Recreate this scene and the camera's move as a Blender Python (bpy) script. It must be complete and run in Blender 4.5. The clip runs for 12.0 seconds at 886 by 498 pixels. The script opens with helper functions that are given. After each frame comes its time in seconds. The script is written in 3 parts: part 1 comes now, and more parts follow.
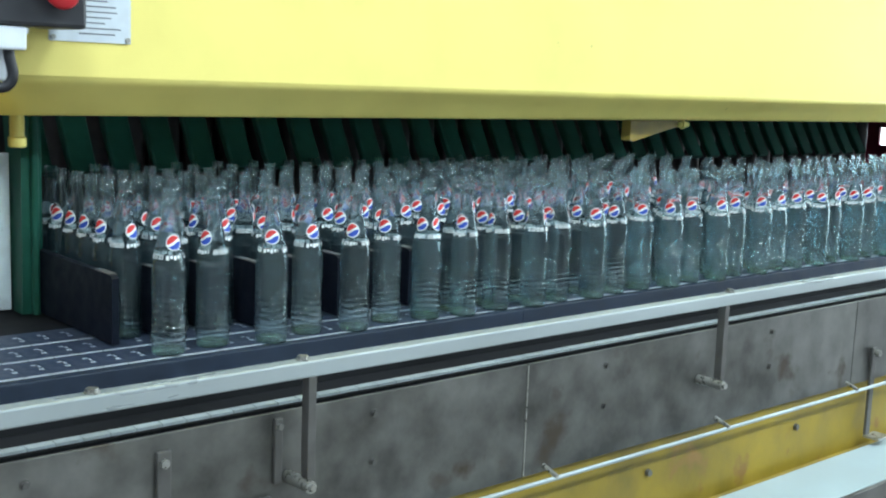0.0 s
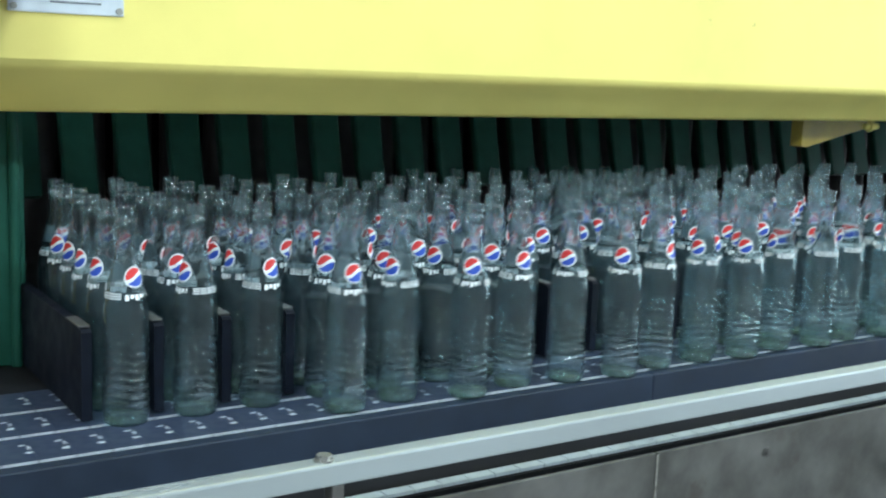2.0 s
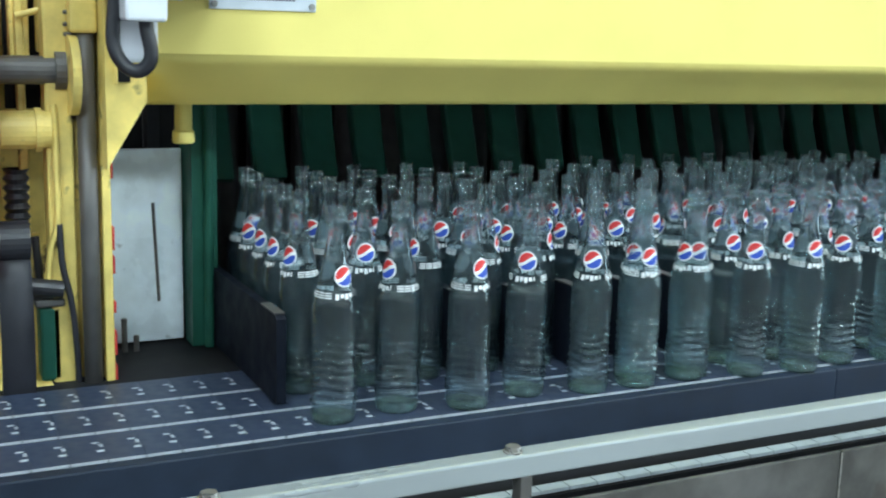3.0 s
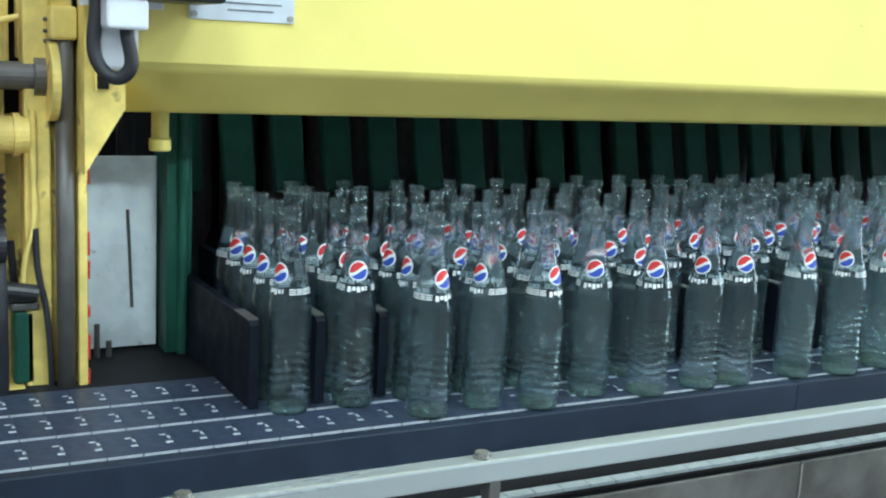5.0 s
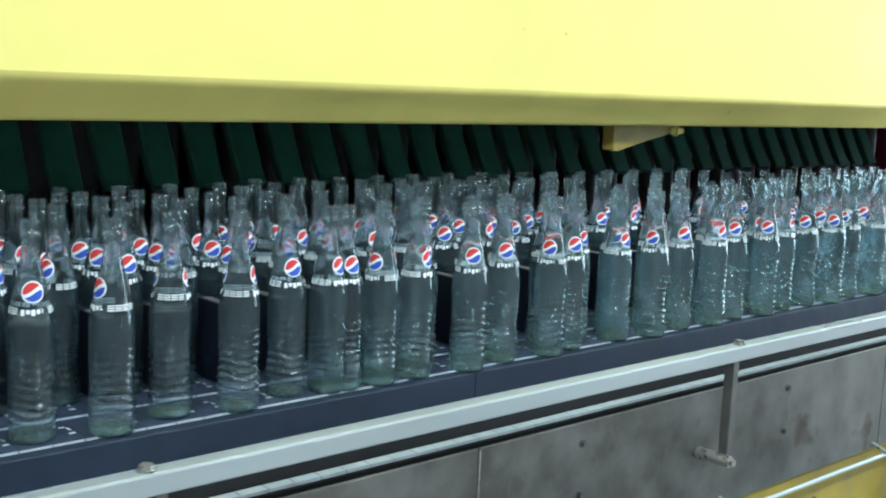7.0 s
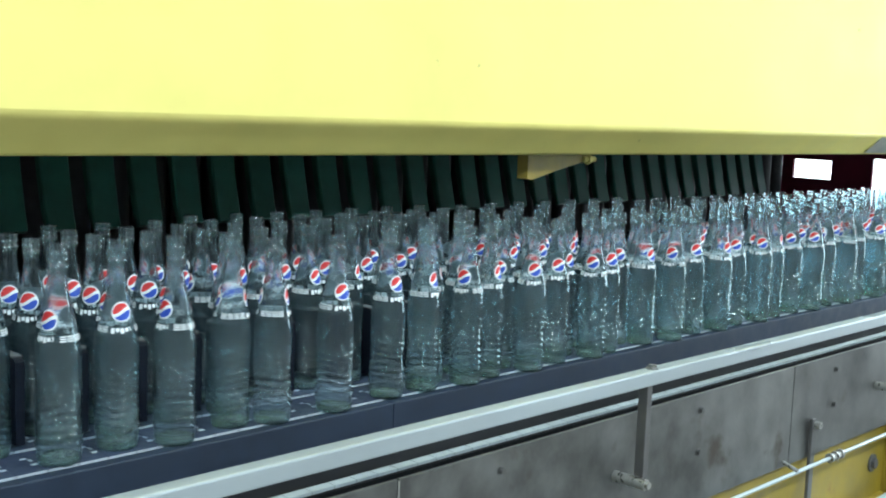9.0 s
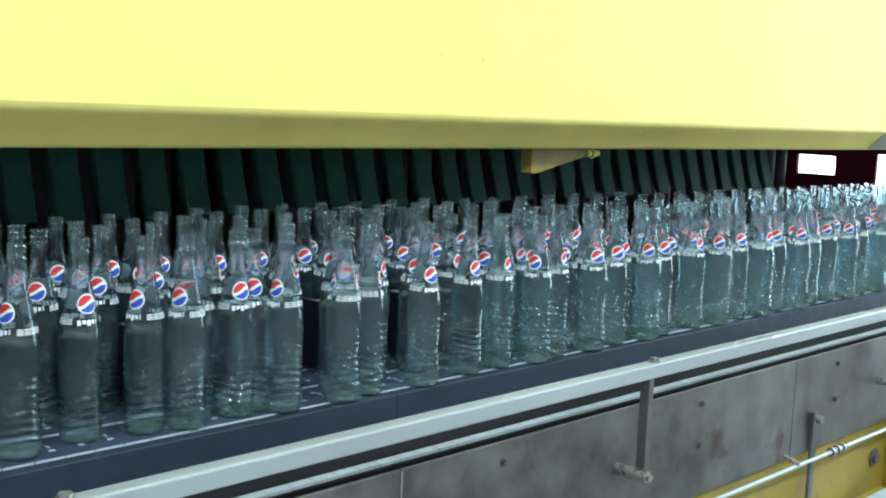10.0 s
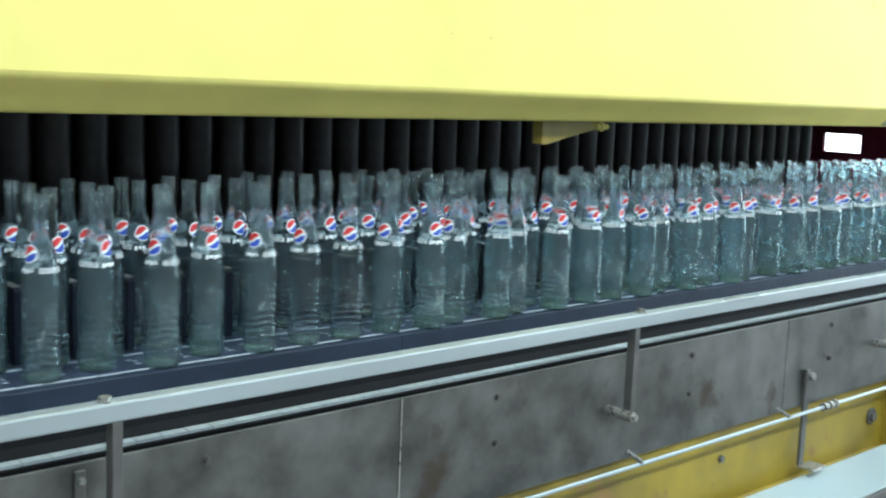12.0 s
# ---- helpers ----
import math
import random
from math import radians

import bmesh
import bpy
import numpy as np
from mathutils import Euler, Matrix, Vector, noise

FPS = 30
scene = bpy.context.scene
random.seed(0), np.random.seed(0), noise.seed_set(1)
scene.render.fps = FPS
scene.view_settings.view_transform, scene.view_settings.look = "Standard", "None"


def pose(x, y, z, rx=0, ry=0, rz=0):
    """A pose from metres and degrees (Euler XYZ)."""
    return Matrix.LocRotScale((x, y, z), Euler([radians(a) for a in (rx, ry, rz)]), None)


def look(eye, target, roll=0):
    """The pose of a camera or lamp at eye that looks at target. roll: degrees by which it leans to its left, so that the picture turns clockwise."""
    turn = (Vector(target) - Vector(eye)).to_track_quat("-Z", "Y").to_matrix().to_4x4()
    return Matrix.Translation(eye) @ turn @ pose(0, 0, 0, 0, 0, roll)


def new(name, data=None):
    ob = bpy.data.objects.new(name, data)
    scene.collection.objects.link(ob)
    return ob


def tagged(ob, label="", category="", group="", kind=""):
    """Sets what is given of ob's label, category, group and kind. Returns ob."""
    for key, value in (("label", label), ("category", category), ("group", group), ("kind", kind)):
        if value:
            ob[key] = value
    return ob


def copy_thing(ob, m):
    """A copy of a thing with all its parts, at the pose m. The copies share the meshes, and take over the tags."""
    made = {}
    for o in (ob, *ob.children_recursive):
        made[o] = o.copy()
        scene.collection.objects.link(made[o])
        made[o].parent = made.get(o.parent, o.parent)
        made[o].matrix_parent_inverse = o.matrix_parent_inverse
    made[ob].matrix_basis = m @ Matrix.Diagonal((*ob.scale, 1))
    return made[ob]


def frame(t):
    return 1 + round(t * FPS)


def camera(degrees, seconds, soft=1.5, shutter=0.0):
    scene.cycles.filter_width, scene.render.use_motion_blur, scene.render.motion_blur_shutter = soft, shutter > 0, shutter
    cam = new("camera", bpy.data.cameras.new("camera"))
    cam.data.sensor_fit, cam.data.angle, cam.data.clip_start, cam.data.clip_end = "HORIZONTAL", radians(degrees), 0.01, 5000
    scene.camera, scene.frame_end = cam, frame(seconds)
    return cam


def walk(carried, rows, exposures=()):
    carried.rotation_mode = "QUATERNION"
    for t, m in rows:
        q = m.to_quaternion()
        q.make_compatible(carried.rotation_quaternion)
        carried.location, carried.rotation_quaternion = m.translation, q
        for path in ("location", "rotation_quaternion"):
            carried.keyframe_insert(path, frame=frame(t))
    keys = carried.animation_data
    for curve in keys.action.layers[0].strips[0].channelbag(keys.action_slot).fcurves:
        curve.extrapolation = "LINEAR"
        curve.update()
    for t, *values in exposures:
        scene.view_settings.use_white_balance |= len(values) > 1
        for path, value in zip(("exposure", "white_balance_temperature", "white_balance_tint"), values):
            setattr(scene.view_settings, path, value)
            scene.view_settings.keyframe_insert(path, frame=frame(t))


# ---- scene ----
cam = camera(42.8, 12.0, soft=2.0, shutter=0.4)
PATH = [
    (0, (-0.906, -1.342, 1.428), (0.393, 0.149, 1.13), 2.2),
    (0.5, (-0.804, -1.175, 1.417), (0.507, 0.303, 1.109), 1.2),
    (1, (-0.673, -1.064, 1.423), (0.555, 0.487, 1.127), 2.9),
    (1.5, (-0.534, -1.04, 1.423), (0.574, 0.604, 1.157), 3.1),
    (2, (-0.516, -0.991, 1.415), (0.57, 0.659, 1.102), 2.2),
    (2.5, (-0.53, -0.975, 1.446), (0.416, 0.746, 1.071), 1.0),
    (3.2, (-0.574, -0.97, 1.438), (0.287, 0.797, 1.07), 1.8),
    (5, (-0.584, -0.991, 1.435), (0.338, 0.751, 1.096), 2.8),
    (5.5, (-0.562, -1.004, 1.434), (0.475, 0.672, 1.094), 3.3),
    (6, (-0.546, -0.986, 1.421), (0.629, 0.6, 1.096), 3.0),
    (6.5, (-0.534, -1.004, 1.423), (0.727, 0.517, 1.115), 2.6),
    (7, (-0.522, -1.014, 1.42), (0.803, 0.455, 1.125), 2.5),
    (9, (-0.524, -1.026, 1.428), (0.905, 0.352, 1.185), 2.2),
    (9.5, (-0.53, -1.029, 1.426), (0.891, 0.356, 1.175), 2.7),
    (10, (-0.532, -1.036, 1.427), (0.891, 0.347, 1.174), 2.4),
    (10.5, (-0.543, -1.045, 1.427), (0.885, 0.332, 1.177), 2.2),
    (11, (-0.571, -1.067, 1.42), (0.885, 0.276, 1.143), 2.0),
    (11.5, (-0.612, -1.122, 1.425), (0.84, 0.219, 1.121), 1.3),
    (12, (-0.61, -1.252, 1.409), (0.736, 0.201, 1.127), 2.4),
]
walk(cam, [(t, look(eye, target, roll)) for t, eye, target, roll in PATH])

# ---------------------------------------------------------------- world and light
world = bpy.data.worlds.new("hall_sky")
scene.world = world
world.use_nodes = True
wn = world.node_tree.nodes
sky = wn.new("ShaderNodeTexSky")
sky.sky_type, sky.sun_disc, sky.sun_elevation, sky.sun_rotation = "NISHITA", False, radians(50), radians(120)
world.node_tree.links.new(sky.outputs[0], wn["Background"].inputs[0])
wn["Background"].inputs[1].default_value = 0.1
scene.view_settings.exposure = 0.0

# two rows of unseen, added lamps for the table: x, y, z, watts
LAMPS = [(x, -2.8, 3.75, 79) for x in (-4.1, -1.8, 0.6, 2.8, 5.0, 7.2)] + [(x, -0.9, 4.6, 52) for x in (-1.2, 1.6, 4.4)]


# ---------------------------------------------------------------- materials
def material(name, color, rough=0.5, metal=0.0, vary=0.15, scale=20.0, bump=0.0, bump_scale=60.0, spots=None, spec=0.5, vary_stretch=(1, 1, 1), coat=0.0):
    m = bpy.data.materials.new(name)
    m.use_nodes = True
    nt = m.node_tree
    b = nt.nodes["Principled BSDF"]
    b.inputs["Roughness"].default_value = rough
    b.inputs["Metallic"].default_value = metal
    b.inputs["Specular IOR Level"].default_value = spec
    b.inputs["Coat Weight"].default_value = coat
    tc = nt.nodes.new("ShaderNodeTexCoord")
    mp = nt.nodes.new("ShaderNodeMapping")
    mp.inputs["Scale"].default_value = vary_stretch
    nt.links.new(tc.outputs["Object"], mp.inputs[0])
    n1 = nt.nodes.new("ShaderNodeTexNoise")
    n1.inputs["Scale"].default_value, n1.inputs["Detail"].default_value = scale, 5
    n2 = nt.nodes.new("ShaderNodeTexNoise")
    n2.inputs["Scale"].default_value, n2.inputs["Detail"].default_value = scale * 0.13, 3
    for n in (n1, n2):
        nt.links.new(mp.outputs[0], n.inputs["Vector"])
    add = nt.nodes.new("ShaderNodeMath")
    add.operation = "ADD"
    nt.links.new(n1.outputs["Fac"], add.inputs[0])
    nt.links.new(n2.outputs["Fac"], add.inputs[1])
    ramp = nt.nodes.new("ShaderNodeMapRange")
    ramp.inputs["From Min"].default_value, ramp.inputs["From Max"].default_value = 0.7, 1.3
    ramp.inputs["To Min"].default_value, ramp.inputs["To Max"].default_value = 1 - vary, 1 + vary
    nt.links.new(add.outputs[0], ramp.inputs["Value"])
    mul = nt.nodes.new("ShaderNodeVectorMath")
    mul.operation = "SCALE"
    mul.inputs[0].default_value = color
    nt.links.new(ramp.outputs[0], mul.inputs["Scale"])
    out = mul.outputs[0]
    if spots:
        spot_color, size, amount = spots
        n3 = nt.nodes.new("ShaderNodeTexNoise")
        n3.inputs["Scale"].default_value, n3.inputs["Detail"].default_value = size, 6
        nt.links.new(tc.outputs["Object"], n3.inputs["Vector"])
        r3 = nt.nodes.new("ShaderNodeMapRange")
        r3.inputs["From Min"].default_value, r3.inputs["From Max"].default_value = amount, amount + 0.08
        nt.links.new(n3.outputs["Fac"], r3.inputs["Value"])
        mix = nt.nodes.new("ShaderNodeMix")
        mix.data_type = "RGBA"
        nt.links.new(r3.outputs[0], mix.inputs["Factor"])
        nt.links.new(out, mix.inputs[6])
        mix.inputs[7].default_value = (*spot_color, 1)
        out = mix.outputs[2]
    nt.links.new(out, b.inputs["Base Color"])
    rr = nt.nodes.new("ShaderNodeMapRange")
    rr.inputs["From Min"].default_value, rr.inputs["From Max"].default_value = 0.3, 0.7
    rr.inputs["To Min"].default_value, rr.inputs["To Max"].default_value = max(0.02, rough - 0.1), min(1, rough + 0.1)
    nt.links.new(n1.outputs["Fac"], rr.inputs["Value"])
    nt.links.new(rr.outputs[0], b.inputs["Roughness"])
    if bump:
        n4 = nt.nodes.new("ShaderNodeTexNoise")
        n4.inputs["Scale"].default_value, n4.inputs["Detail"].default_value = bump_scale, 4
        nt.links.new(mp.outputs[0], n4.inputs["Vector"])
        bp = nt.nodes.new("ShaderNodeBump")
        bp.inputs["Strength"].default_value, bp.inputs["Distance"].default_value = bump, 0.002
        nt.links.new(n4.outputs["Fac"], bp.inputs["Height"])
        nt.links.new(bp.outputs[0], b.inputs["Normal"])
    return m


def glow(name, color, strength):
    m = bpy.data.materials.new(name)
    m.use_nodes = True
    nt = m.node_tree
    nt.nodes.remove(nt.nodes["Principled BSDF"])
    e = nt.nodes.new("ShaderNodeEmission")
    e.inputs[0].default_value, e.inputs[1].default_value = (*color, 1), strength
    nt.links.new(e.outputs[0], nt.nodes["Material Output"].inputs[0])
    return m


def bottle_glass(name, tint, haze):
    """Thin-walled clear glass of a returnable bottle, with a faint scuffed haze."""
    m = bpy.data.materials.new(name)
    m.use_nodes = True
    nt = m.node_tree
    nt.nodes.remove(nt.nodes["Principled BSDF"])
    N, L = nt.nodes.new, nt.links.new
    tr = N("ShaderNodeBsdfTransparent")
    tr.inputs[0].default_value = (*tint, 1)
    bent = N("ShaderNodeBsdfRefraction")
    bent.inputs["Color"].default_value = (*tint, 1)
    bent.inputs["IOR"].default_value, bent.inputs["Roughness"].default_value = 1.22, 0.06
    clear = N("ShaderNodeMixShader")
    clear.inputs[0].default_value = 0.5
    L(tr.outputs[0], clear.inputs[1])
    L(bent.outputs[0], clear.inputs[2])
    gl = N("ShaderNodeBsdfGlossy")
    gl.inputs["Color"].default_value = (0.92, 1.0, 1.0, 1)
    gl.inputs["Roughness"].default_value = 0.13
    lw = N("ShaderNodeLayerWeight")
    lw.inputs["Blend"].default_value = 0.5
    pw = N("ShaderNodeMath")
    pw.operation = "POWER"
    pw.inputs[1].default_value = 3.5
    L(lw.outputs["Facing"], pw.inputs[0])
    sheen = N("ShaderNodeMapRange")
    sheen.inputs["To Min"].default_value, sheen.inputs["To Max"].default_value = SHEEN
    L(pw.outputs[0], sheen.inputs["Value"])
    tc = N("ShaderNodeTexCoord")
    mix = N("ShaderNodeMixShader")
    L(sheen.outputs[0], mix.inputs[0])
    L(clear.outputs[0], mix.inputs[1])
    L(gl.outputs[0], mix.inputs[2])
    df = N("ShaderNodeBsdfDiffuse")
    df.inputs[0].default_value = (0.56, 0.78, 0.95, 1)
    hz = N("ShaderNodeMapRange")
    hz.inputs["From Min"].default_value, hz.inputs["From Max"].default_value = 0.3, 0.75
    hz.inputs["To Min"].default_value, hz.inputs["To Max"].default_value = haze
    n2 = N("ShaderNodeTexNoise")
    n2.inputs["Scale"].default_value, n2.inputs["Detail"].default_value = 30, 5
    L(tc.outputs["Object"], n2.inputs["Vector"])
    L(n2.outputs["Fac"], hz.inputs["Value"])
    mix2 = N("ShaderNodeMixShader")
    L(hz.outputs[0], mix2.inputs[0])
    L(mix.outputs[0], mix2.inputs[1])
    tl = N("ShaderNodeBsdfTranslucent")
    tl.inputs[0].default_value = (0.56, 0.79, 0.93, 1)
    scuff = N("ShaderNodeMixShader")
    scuff.inputs[0].default_value = 0.5
    L(df.outputs[0], scuff.inputs[1])
    L(tl.outputs[0], scuff.inputs[2])
    L(scuff.outputs[0], mix2.inputs[2])
    L(mix2.outputs[0], nt.nodes["Material Output"].inputs[0])
    return m


SHEEN = (0.046, 0.62)
GLASS = bottle_glass("scuffed_clear_glass", (0.86, 0.93, 0.95), (0.0, 0.024))
BASEGLASS = bottle_glass("thick_yellowish_glass", (0.80, 0.84, 0.66), (0.05, 0.16))
LOGODIM = material("dimmed_print_back", (0.22, 0.25, 0.27), 0.6, vary=0.1, scale=80)
YELLOW = material("yellow_enamel_paint", (0.88, 0.73, 0.222), 0.55, spec=0.3, vary=0.08, scale=6, bump=0.08, bump_scale=25, spots=((0.30, 0.22, 0.06), 28, 0.73))
YELLOW_WORN = material("worn_yellow_paint", (0.76, 0.58, 0.17), 0.5, vary=0.4, scale=22, bump=0.3, bump_scale=50, spots=((0.10, 0.06, 0.025), 22, 0.62))
OCHRE = material("dirty_beam_shaded_bracket_paint", (0.28, 0.19, 0.018), 0.5, vary=0.4, scale=10, bump=0.2, spots=((0.25, 0.13, 0.03), 9, 0.6))
STEEL = material("brushed_stainless", (0.140, 0.136, 0.130), 0.40, metal=0.55, vary=0.5, scale=16, bump=0.10, bump_scale=120, spots=((0.075, 0.058, 0.045), 7, 0.60))
RAILSTEEL = material("bright_rail_steel", (0.42, 0.46, 0.48), 0.33, metal=0.4, vary=0.1, scale=12, bump=0.03, vary_stretch=(0.15, 1, 1))
BARSTEEL = material("grey_bar_steel", (0.13, 0.123, 0.12), 0.45, metal=0.5, vary=0.2, scale=40)
BOLTSTEEL = material("zinc_bolt", (0.36, 0.35, 0.33), 0.32, metal=0.7, vary=0.2, scale=120)
BLACKPLASTIC = material("black_wear_plastic", (0.014, 0.023, 0.043), 0.5, spec=0.35, vary=0.25, scale=30, bump=0.08)
DIVIDER = material("dark_grey_divider_plastic", (0.005, 0.007, 0.014), 0.6, spec=0.15, vary=0.3, scale=40, bump=0.1)
CHAIN = material("grey_chain_steel", (0.034, 0.046, 0.080), 0.40, spec=0.4, vary=0.18, scale=60, bump=0.12, spots=((0.03, 0.03, 0.04), 25, 0.66))
CHAINGLINT = material("chain_pin_edge_glint", (0.55, 0.60, 0.66), 0.35, metal=0.3, vary=0.15, scale=60)
GREEN = material("green_feeder_paint", (0.014, 0.080, 0.056), 0.5, vary=0.3, scale=25, bump=0.1, spec=0.2)
# near-black of the machine inside; also stands in for shade in slots and gaps
DARK = material("dark_inside_and_slot_shade", (0.010, 0.010, 0.012), 0.7, spec=0.2, vary=0.4, scale=8)
MAROON = material("maroon_end_plate", (0.26, 0.012, 0.05), 0.5, vary=0.2, scale=12)
WHITEPLATE = material("worn_white_painted_sheet", (0.68, 0.76, 0.82), 0.32, vary=0.32, scale=14, bump=0.1, spots=((0.30, 0.33, 0.36), 26, 0.66))
ORANGE = material("orange_red_housing", (0.42, 0.06, 0.02), 0.45, vary=0.2, scale=25, bump=0.15, spots=((0.15, 0.06, 0.04), 20, 0.66))
REDPAINT = material("chipped_red_paint", (0.5, 0.03, 0.03), 0.5, vary=0.3, scale=60)
RUBBER = material("black_rubber", (0.02, 0.02, 0.026), 0.4, vary=0.2, scale=30)
WHITEPLASTIC = material("white_plastic", (0.72, 0.74, 0.80), 0.4, vary=0.05)
SLABWHITE = material("pale_painted_cover", (0.38, 0.46, 0.49), 0.4, vary=0.1, scale=10, spots=((0.4, 0.42, 0.4), 14, 0.7))
CONCRETE = material("dirty_concrete", (0.24, 0.22, 0.21), 0.8, vary=0.35, scale=4, bump=0.3, spots=((0.16, 0.15, 0.14), 3, 0.58))
WALLPAINT = material("dull_wall_paint", (0.50, 0.53, 0.55), 0.8, vary=0.1, scale=3)
SIGN = material("aluminium_plate", (0.66, 0.70, 0.76), 0.4, metal=0.2, vary=0.08, scale=40)
PALECHAIN = material("pale_chain_plastic", (0.50, 0.56, 0.60), 0.45, vary=0.15, scale=40)
CELLDARK = material("dark_oily_cell_metal", (0.045, 0.038, 0.04), 0.45, metal=0.3, vary=0.4, scale=30)
TAPE = material("pale_worn_tape", (0.50, 0.47, 0.40), 0.6, vary=0.2, scale=30)
INK = material("grey_print", (0.16, 0.17, 0.2), 0.6, vary=0.1)
REDKNOB = material("red_button_plastic", (0.6, 0.02, 0.03), 0.35, vary=0.05)
LOGOWHITE = material("white_glass_print", (0.82, 0.84, 0.86), 0.5, vary=0.04, scale=80)
LOGORED = material("red_glass_print", (0.62, 0.03, 0.03), 0.5, vary=0.06, scale=80)
LOGOBLUE = material("blue_glass_print", (0.02, 0.07, 0.42), 0.5, vary=0.06, scale=80)
RUBBLE = material("white_scraps", (0.6, 0.6, 0.58), 0.8, vary=0.3, scale=30)


# ---------------------------------------------------------------- mesh helpers
def finish(name, bm, mat, parent=None, label="", smooth=False, mats=None):
    me = bpy.data.meshes.new(name)
    bm.normal_update()
    bm.to_mesh(me)
    bm.free()
    for m in (mats or [mat]):
        me.materials.append(m)
    if smooth:
        for p in me.polygons:
            p.use_smooth = True
    ob = new(name, me)
    if parent:
        ob.parent = parent
    if label:
        tagged(ob, label)
    return ob


def part(name, bm, mat, parent, label="", smooth=False):
    return finish(name, bm, mat, parent, label, smooth)


def thing(name, at, label, category, group="", kind=""):
    ob = new(name)
    ob.location = at
    ob.empty_display_size = 0.05
    return tagged(ob, label, category, group, kind)


def box(x0, x1, y0, y1, z0, z1, bevel=0.0, bm=None):
    own = bm or bmesh.new()
    r = bmesh.ops.create_cube(own, size=1, matrix=Matrix.Translation(((x0 + x1) / 2, (y0 + y1) / 2, (z0 + z1) / 2)) @ Matrix.Diagonal((x1 - x0, y1 - y0, z1 - z0, 1)))
    if bevel:
        edges = list({e for v in r["verts"] for e in v.link_edges})
        bmesh.ops.bevel(own, geom=edges, offset=bevel, segments=2, affect="EDGES", profile=0.5)
    return own


def rod(a, b, r, n=20, bm=None, r2=None):
    own = bm or bmesh.new()
    a, b = Vector(a), Vector(b)
    d = b - a
    m = Matrix.Translation((a + b) / 2) @ d.to_track_quat("Z", "Y").to_matrix().to_4x4()
    bmesh.ops.create_cone(own, cap_ends=True, segments=n, radius1=r, radius2=r if r2 is None else r2, depth=d.length, matrix=m)
    return own


def extrude_profile(points, x0, x1, bm=None):
    """A closed outline in (y, z) drawn out along x."""
    own = bm or bmesh.new()
    a = [own.verts.new((x0, y, z)) for y, z in points]
    b = [own.verts.new((x1, y, z)) for y, z in points]
    own.faces.new(a)
    own.faces.new(list(reversed(b)))
    for i in range(len(points)):
        j = (i + 1) % len(points)
        own.faces.new((a[j], a[i], b[i], b[j]))
    bmesh.ops.recalc_face_normals(own, faces=own.faces)
    return own


def lathe(profile, n=32, bm=None, wave=None):
    own = bm or bmesh.new()
    rings = []
    for r, z in profile:
        ring = []
        for k in range(n):
            a = 2 * math.pi * k / n
            rr = r + (wave(a, z) if wave else 0)
            ring.append(own.verts.new((rr * math.cos(a), rr * math.sin(a), z)))
        rings.append(ring)
    for p, q in zip(rings, rings[1:]):
        for k in range(n):
            own.faces.new((p[k], p[(k + 1) % n], q[(k + 1) % n], q[k]))
    return own, rings


# ---------------------------------------------------------------- hall
HX0, HX1, HY0, HY1, HH = -5.0, 9.0, -5.0, 6.0, 5.0
tagged(finish("floor", box(-40, 40, -40, 40, -0.2, 0), CONCRETE), "dirty grey concrete factory floor", "floor", kind="structure")
tagged(finish("wall_south", box(HX0, HX1, HY0 - 0.2, HY0, 0, HH), WALLPAINT), "dull grey painted hall wall", "wall", kind="structure")
tagged(finish("wall_north", box(HX0, HX1, HY1, HY1 + 0.2, 0, HH), WALLPAINT), "dull grey painted hall wall", "wall", kind="structure")
tagged(finish("wall_west", box(HX0 - 0.2, HX0, HY0, HY1, 0, HH), WALLPAINT), "dull grey painted hall wall", "wall", kind="structure")
tagged(finish("wall_east", box(HX1, HX1 + 0.2, HY0, HY1, 0, HH), WALLPAINT), "dull grey painted hall wall", "wall", kind="structure")
tagged(finish("ceiling", box(HX0, HX1, HY0, HY1, HH, HH + 0.2), WALLPAINT), "dull grey hall ceiling", "ceiling", kind="structure")

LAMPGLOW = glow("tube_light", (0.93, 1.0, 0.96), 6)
# fixtures out of view, made up around the area lamps that light the table
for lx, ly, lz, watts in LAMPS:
    t = thing("added_ceiling_light", (lx, ly, lz), "unseen long white ceiling light added over the aisle", "ceiling light", "ceiling lights")
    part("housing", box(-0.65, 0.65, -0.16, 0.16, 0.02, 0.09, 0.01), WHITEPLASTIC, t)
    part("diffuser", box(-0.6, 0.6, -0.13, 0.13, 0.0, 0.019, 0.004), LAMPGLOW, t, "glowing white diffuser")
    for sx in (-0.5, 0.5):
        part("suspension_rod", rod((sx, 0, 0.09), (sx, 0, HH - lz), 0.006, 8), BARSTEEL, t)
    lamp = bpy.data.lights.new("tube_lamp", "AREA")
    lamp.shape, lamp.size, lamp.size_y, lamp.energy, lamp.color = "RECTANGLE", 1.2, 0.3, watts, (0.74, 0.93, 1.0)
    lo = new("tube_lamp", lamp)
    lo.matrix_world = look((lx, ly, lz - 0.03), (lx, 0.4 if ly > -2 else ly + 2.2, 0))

# ---------------------------------------------------------------- conveyor table
BELT = 1.0
CHAINS = [(0.167, 0.2505), (0.2545, 0.338), (0.342, 0.4255)]
SPEED = 0.165               # chain speed along x
FX0, FX1 = -3.4, 6.6        # frame ends
PITCH, LANE0 = 0.0845, -0.123
LANES = 42
MOVERS = []                 # (thing, rows) keyed at the end


